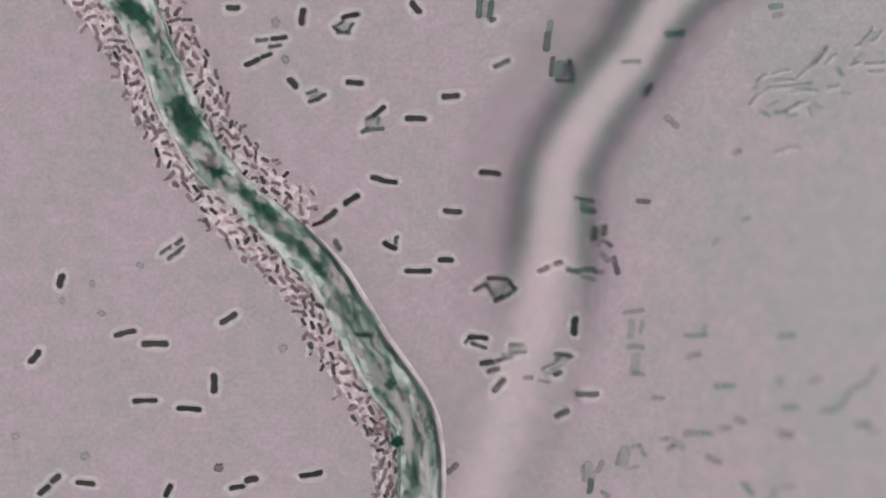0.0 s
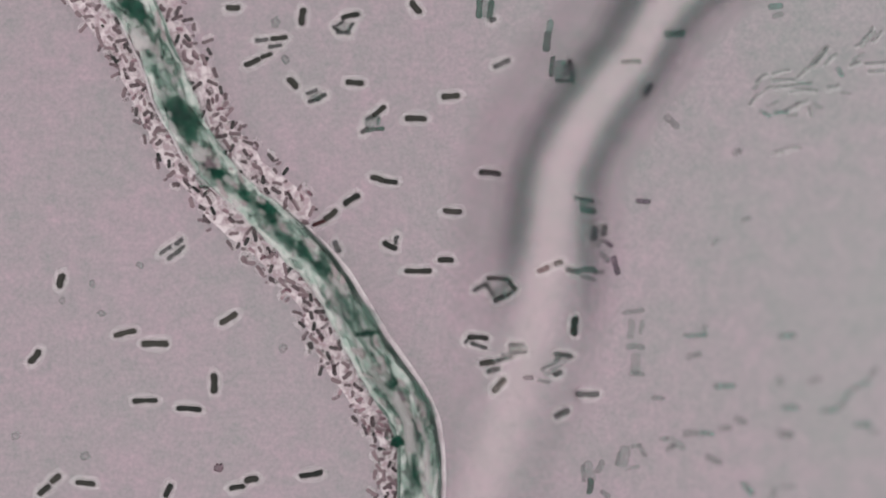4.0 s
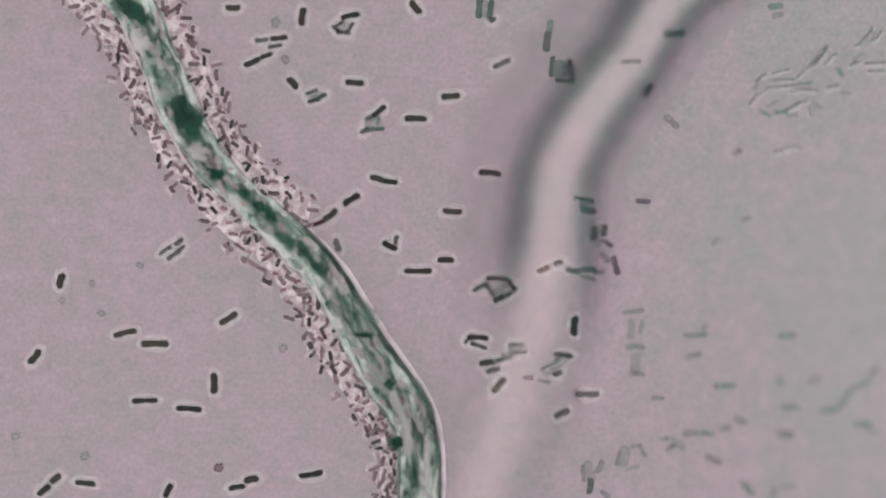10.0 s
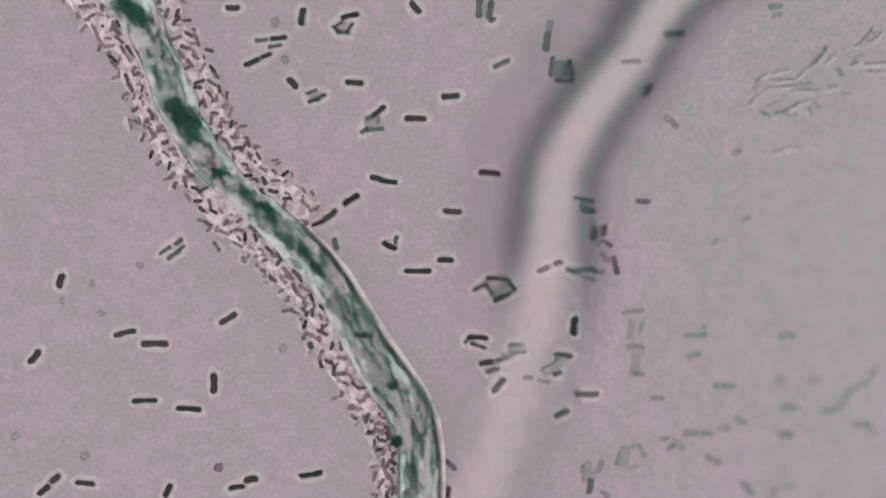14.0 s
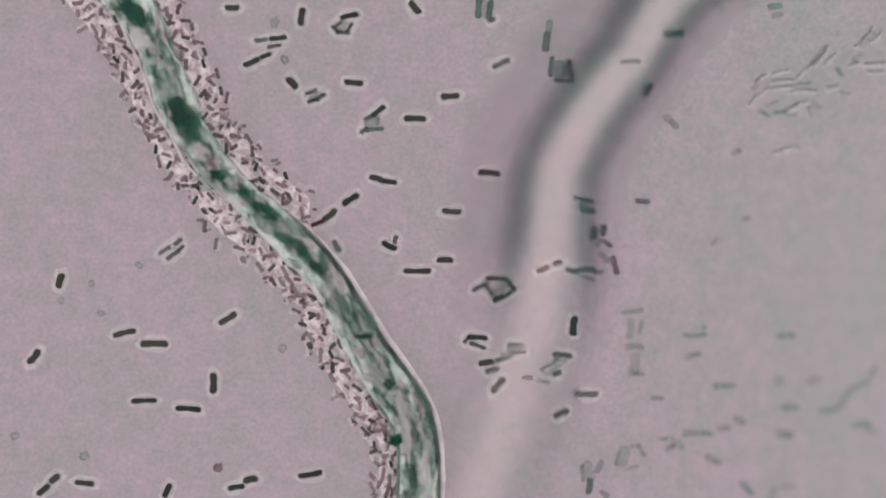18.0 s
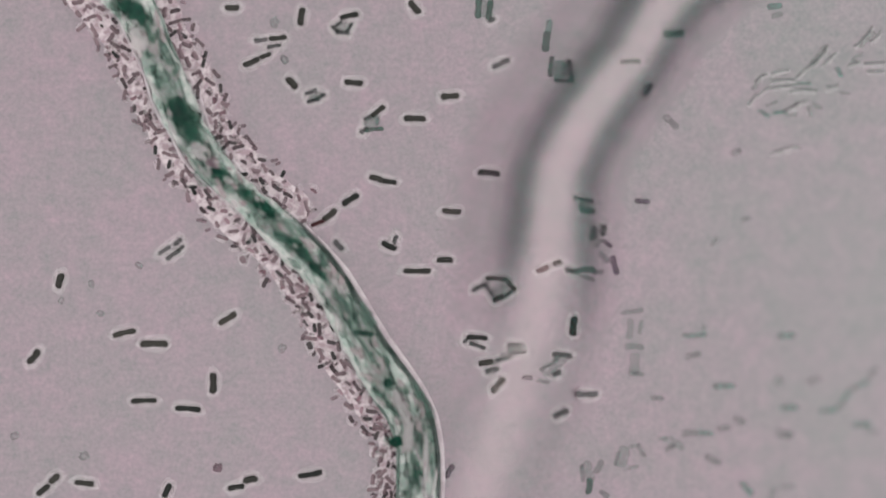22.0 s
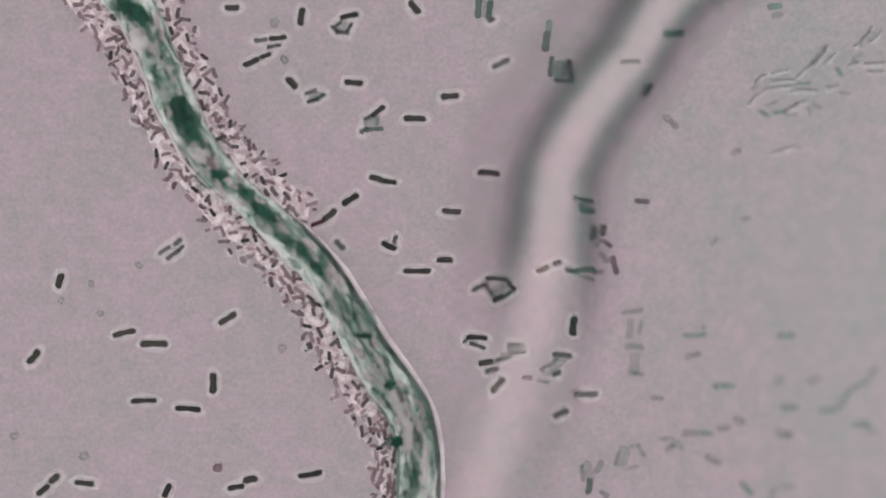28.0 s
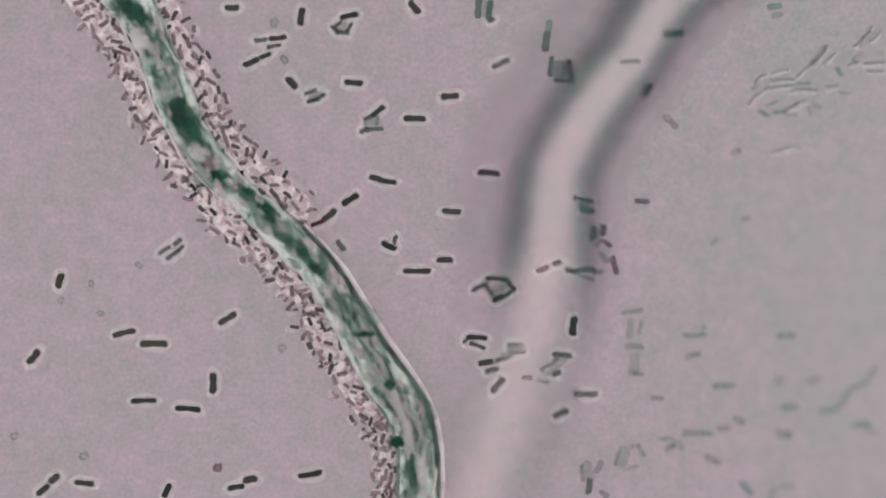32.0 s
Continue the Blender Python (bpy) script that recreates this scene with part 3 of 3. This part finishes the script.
# ---- the swarm round the filament ----
BORDERS = {-1: (-0.05, 1.0), 1: (-0.05, 0.474)}


def swarm_width(side, s):
    """Width of the swarm's belt on that side of the filament, on the grid."""
    if side < 0:
        return 51 + 4 * math.sin(s * 21) + 3 * math.sin(s * 47 + 2) + 8 * min(1, max(0, 0.12 - s) / 0.12) - 16 * max(0, (s - 0.86) / 0.12)
    return (44 + 11 * min(1, max(0, s) / 0.15) + 3 * math.sin(s * 43) + 5 * math.exp(-((s - 0.42) / 0.06) ** 2)) * min(1, max(0.1, (0.492 - s) * 30))


def belt(side, s, d):
    """Grid place d outside the filament's edge on that side."""
    x, y, w, turn = spine_at(s)
    k = (w + d) / w * side
    x, y, _, _ = spine_at(s, k)
    return x, y, turn


def mound(side, s, d):
    """Height of the slime d outside the filament's edge."""
    k = min(max(d / max(swarm_width(side, s), 1), 0), 1)
    return 0.009 * (1 - k ** 3)


def slime_mat(side):
    a, b = BORDERS[side]
    n, m = 120, 6
    verts, faces = [], []
    for i in range(n + 1):
        s = a + (b - a) * i / n
        wid = swarm_width(side, s) + 5 * noise.noise(Vector((s * 40, side, 2)))
        for j in range(m + 1):
            x, y, _ = belt(side, s, -6 + (wid - 10) * j / m)
            p = at(x, y)
            h = mound(side, s, (wid - 10) * j / m - 6) + 0.0005 + 0.0008 * noise.noise(Vector((x * 0.06, y * 0.06, 1)))
            verts.append((p.x, p.y, p.z + h))
    for i in range(n):
        for j in range(m):
            q = i * (m + 1) + j
            f = (q, q + 1, q + m + 2, q + m + 1)
            faces.append(f if side < 0 else f[::-1])
    tagged(new("slime_mat", mesh_of("slime_mat", verts, faces, MAT)), "pinkish slime mat spread along the green filament", "slime", kind="stuff")


slime_mat(-1)
slime_mat(1)
SWARMERS = []


def still_cells():
    """Small cells stuck in the slime, too many to count."""
    rnd = random.Random(21)
    verts, faces = [], []
    shapes = [rod_mesh("stuck", (9 + 2.5 * k) * U, (5 + 0.5 * k) * U, STUCK, 0.05, 0.2, 6, 0.35) for k in range(4)]
    for n in range(130):
        side = -1 if n % 10 < 7 else 1
        a, b = BORDERS[side]
        s = rnd.uniform(a, b)
        d = swarm_width(side, s) * rnd.uniform(0.02, 1.02)
        x, y, turn = belt(side, s, d)
        me = shapes[rnd.randrange(4)]
        m = pose(*at(x, y, 0.0004 + mound(side, s, d)), 0, 0, rnd.uniform(0, 180))
        base = len(verts)
        verts += [m @ v.co for v in me.vertices]
        faces += [tuple(base + i for i in f.vertices) for f in me.polygons]
    tagged(new("stuck_bacteria", mesh_of("stuck_bacteria", verts, faces, STUCK)), "tiny pinkish brown bacteria stuck in the slime mat", "bacteria", kind="stuff")


still_cells()


def swarm():
    rnd = random.Random(11)
    kinds = (SWARM, SWARM, SWARM, SWARM, SWARM_DARK, SWARM, SWARM_ROSE, SWARM)
    bodies = [rod_mesh("cell", (13.5 + 1.8 * (k * 5 % 6)) * U, (6.2 + 0.8 * (k % 3)) * U, m, 0.08, 0.3 * (k % 3 - 1), 8, 0.4) for k, m in enumerate(kinds)]
    # pale pads paint the highlight beside each swarm cell
    pads = [dome_mesh("slime", (20 + 2 * k) * U, (12 + 1.2 * k) * U, 0.0011 + 0.0001 * k, SWARM_HALO, 16, 90 + k) for k in range(4)]
    for side, total in ((-1, 205), (1, 93)):
        a, b = BORDERS[side]
        for i in range(total):
            s = a + (b - a) * (i + rnd.uniform(0.1, 0.9)) / total
            wid = swarm_width(side, s)
            d = wid * ((i * 0.381966) % 1 * 1.03 - 0.15 + rnd.uniform(0, 0.06))
            x, y, turn = belt(side, s, d)
            turn += rnd.choice((0, 0, 0, 40, -45, 85)) + rnd.uniform(-22, 22)
            ob = tagged(new("swarming_bacterium"), "small brownish bacterium swarming beside the green filament", "bacterium", "swarm along the green filament")
            part("cell", bodies[rnd.randrange(8)], ob)
            part("slime", pads[rnd.randrange(4)], ob, "pale pinkish pad painted as a bright halo").location = (rnd.uniform(-4, 4) * U, rnd.choice((-4, 4)) * U, -0.0006)
            up = 0.0012 + mound(side, s, d)
            ob.matrix_basis = pose(*at(x, y, up), 0, 0, turn)
            SWARMERS.append((ob, x, y, up, turn, rnd.random()))


def settled(x, y, length, turn, width=11, tone=SWARM_DARK):
    """A cell that has settled in the slime and hardly stirs."""
    ob = tagged(new("settled_bacterium"), "dark rod bacterium settled in the slime beside the filament", "bacterium", "settled cells along the green filament")
    part("cell", rod_mesh("cell", length * U, width * U, tone, 0.05, 0.0, 10, 0.5), ob)
    part("slime", halo_mesh(length, width, (6, 12), HALO, length), ob, "pale pad painted as the cell's bright halo")
    ob.matrix_basis = pose(*at(x, y, 0.0062), 0, 0, turn)


settled(575, 621, 19, 22); settled(600, 633, 15, -20, 12, DARK); settled(614, 657, 14, -65); settled(550, 612, 15, -70, 10); settled(585, 642, 18, 5, 9, SWARM)
settled(448, 395, 20, 9, 11, DARK); settled(453, 428, 18, -28, 10); settled(432, 460, 15, -60, 10, SWARM); settled(655, 700, 16, -45, 9); settled(676, 753, 17, -20, 9); settled(183, 45, 13, -30, 12, DARK)


swarm()
swimmer = rod(801, 829, 28, 42, 11, "plum")
lurker = rod(797, 906, 24, 85, 9, "rust")
wriggler = rod(598, 436, 24, -62, 11, "mid")


# ---- movement ----
def motions():
    rnd = random.Random(5)
    for ob, x, y, up, turn, lively in SWARMERS:
        rows, dx, dy, dt, t = [], 0.0, 0.0, 0.0, 0.0
        step = 0.2
        for i in range(161):
            rows.append((i * step, pose(*at(x + dx, y + dy, up), 0, 0, turn + dt)))
            dx = dx * 0.74 + rnd.gauss(0, 1.2 + 5.5 * lively ** 2)
            dy = dy * 0.74 + rnd.gauss(0, 1.2 + 5.5 * lively ** 2)
            dt = dt * 0.85 + max(-60, min(60, rnd.gauss(0, 6 + 16 * lively)))
        walk(ob, rows)
    for ob, p, turn, sway, go in CLUMPS:
        rows = []
        for i in range(17):
            q = Vector((rnd.gauss(0, 1), rnd.gauss(0, 1), 0)) * sway * U * (0.3 if i == 0 else 1)
            q += Vector((go[0], -go[1], 0)) * U * min(i / 8, 1)
            rows.append((i * 2.0, pose(*(p + q), 0, 0, turn + rnd.gauss(0, 4))))
        walk(ob, rows)
    swim = [(0, 801, 829, 42), (0.8, 800, 850, 60), (1.6, 803, 905, 80), (4, 806, 915, 90), (7, 806, 915, 40), (10, 804, 915, -10), (12.4, 802, 915, -60), (13.2, 796, 800, -50),
            (13.5, 793, 768, -45), (14, 798, 823, -40), (14.5, 800, 857, -45), (15.2, 802, 900, -70), (17, 803, 912, -90), (21, 803, 912, -100), (21.6, 797, 850, -115), (22, 797, 834, -120),
            (23, 803, 853, -120), (24, 800, 838, -105), (25, 799, 832, -85), (26.5, 800, 870, -95), (28, 803, 900, -90), (30, 812, 896, -85), (31, 808, 900, -100), (32, 806, 905, -100)]
    walk(swimmer, [(t, pose(*at(x, y, 0.0002), 0, 0, a)) for t, x, y, a in swim])
    lurk = [(0, 797, 906, 85), (0.6, 798, 885, 85), (1, 798, 871, 85), (2, 800, 906, 85), (13.2, 798, 906, 85), (14, 794, 872, 85), (14.8, 796, 906, 85), (18.2, 800, 906, 90), (19, 799, 875, 92),
            (20, 796, 878, 88), (21, 794, 873, 90), (22.2, 796, 906, 90), (32, 797, 906, 85)]
    walk(lurker, [(t, pose(*at(x, y, 0.0002), 0, 0, a)) for t, x, y, a in lurk])
    wriggle = [(0, 597, 434, -62), (4, 596, 437, -66), (8, 597, 433, -70), (10, 597, 434, -72), (14, 594, 432, -80), (17, 597, 436, -60), (19, 597, 436, -62), (21, 598, 436, -60),
               (23, 604, 433, -35), (25, 605, 435, -48), (28, 603, 434, -42), (32, 605, 435, -48)]
    walk(wriggler, [(t, pose(*at(x, y, 0.0002), 0, 0, a)) for t, x, y, a in wriggle])


motions()
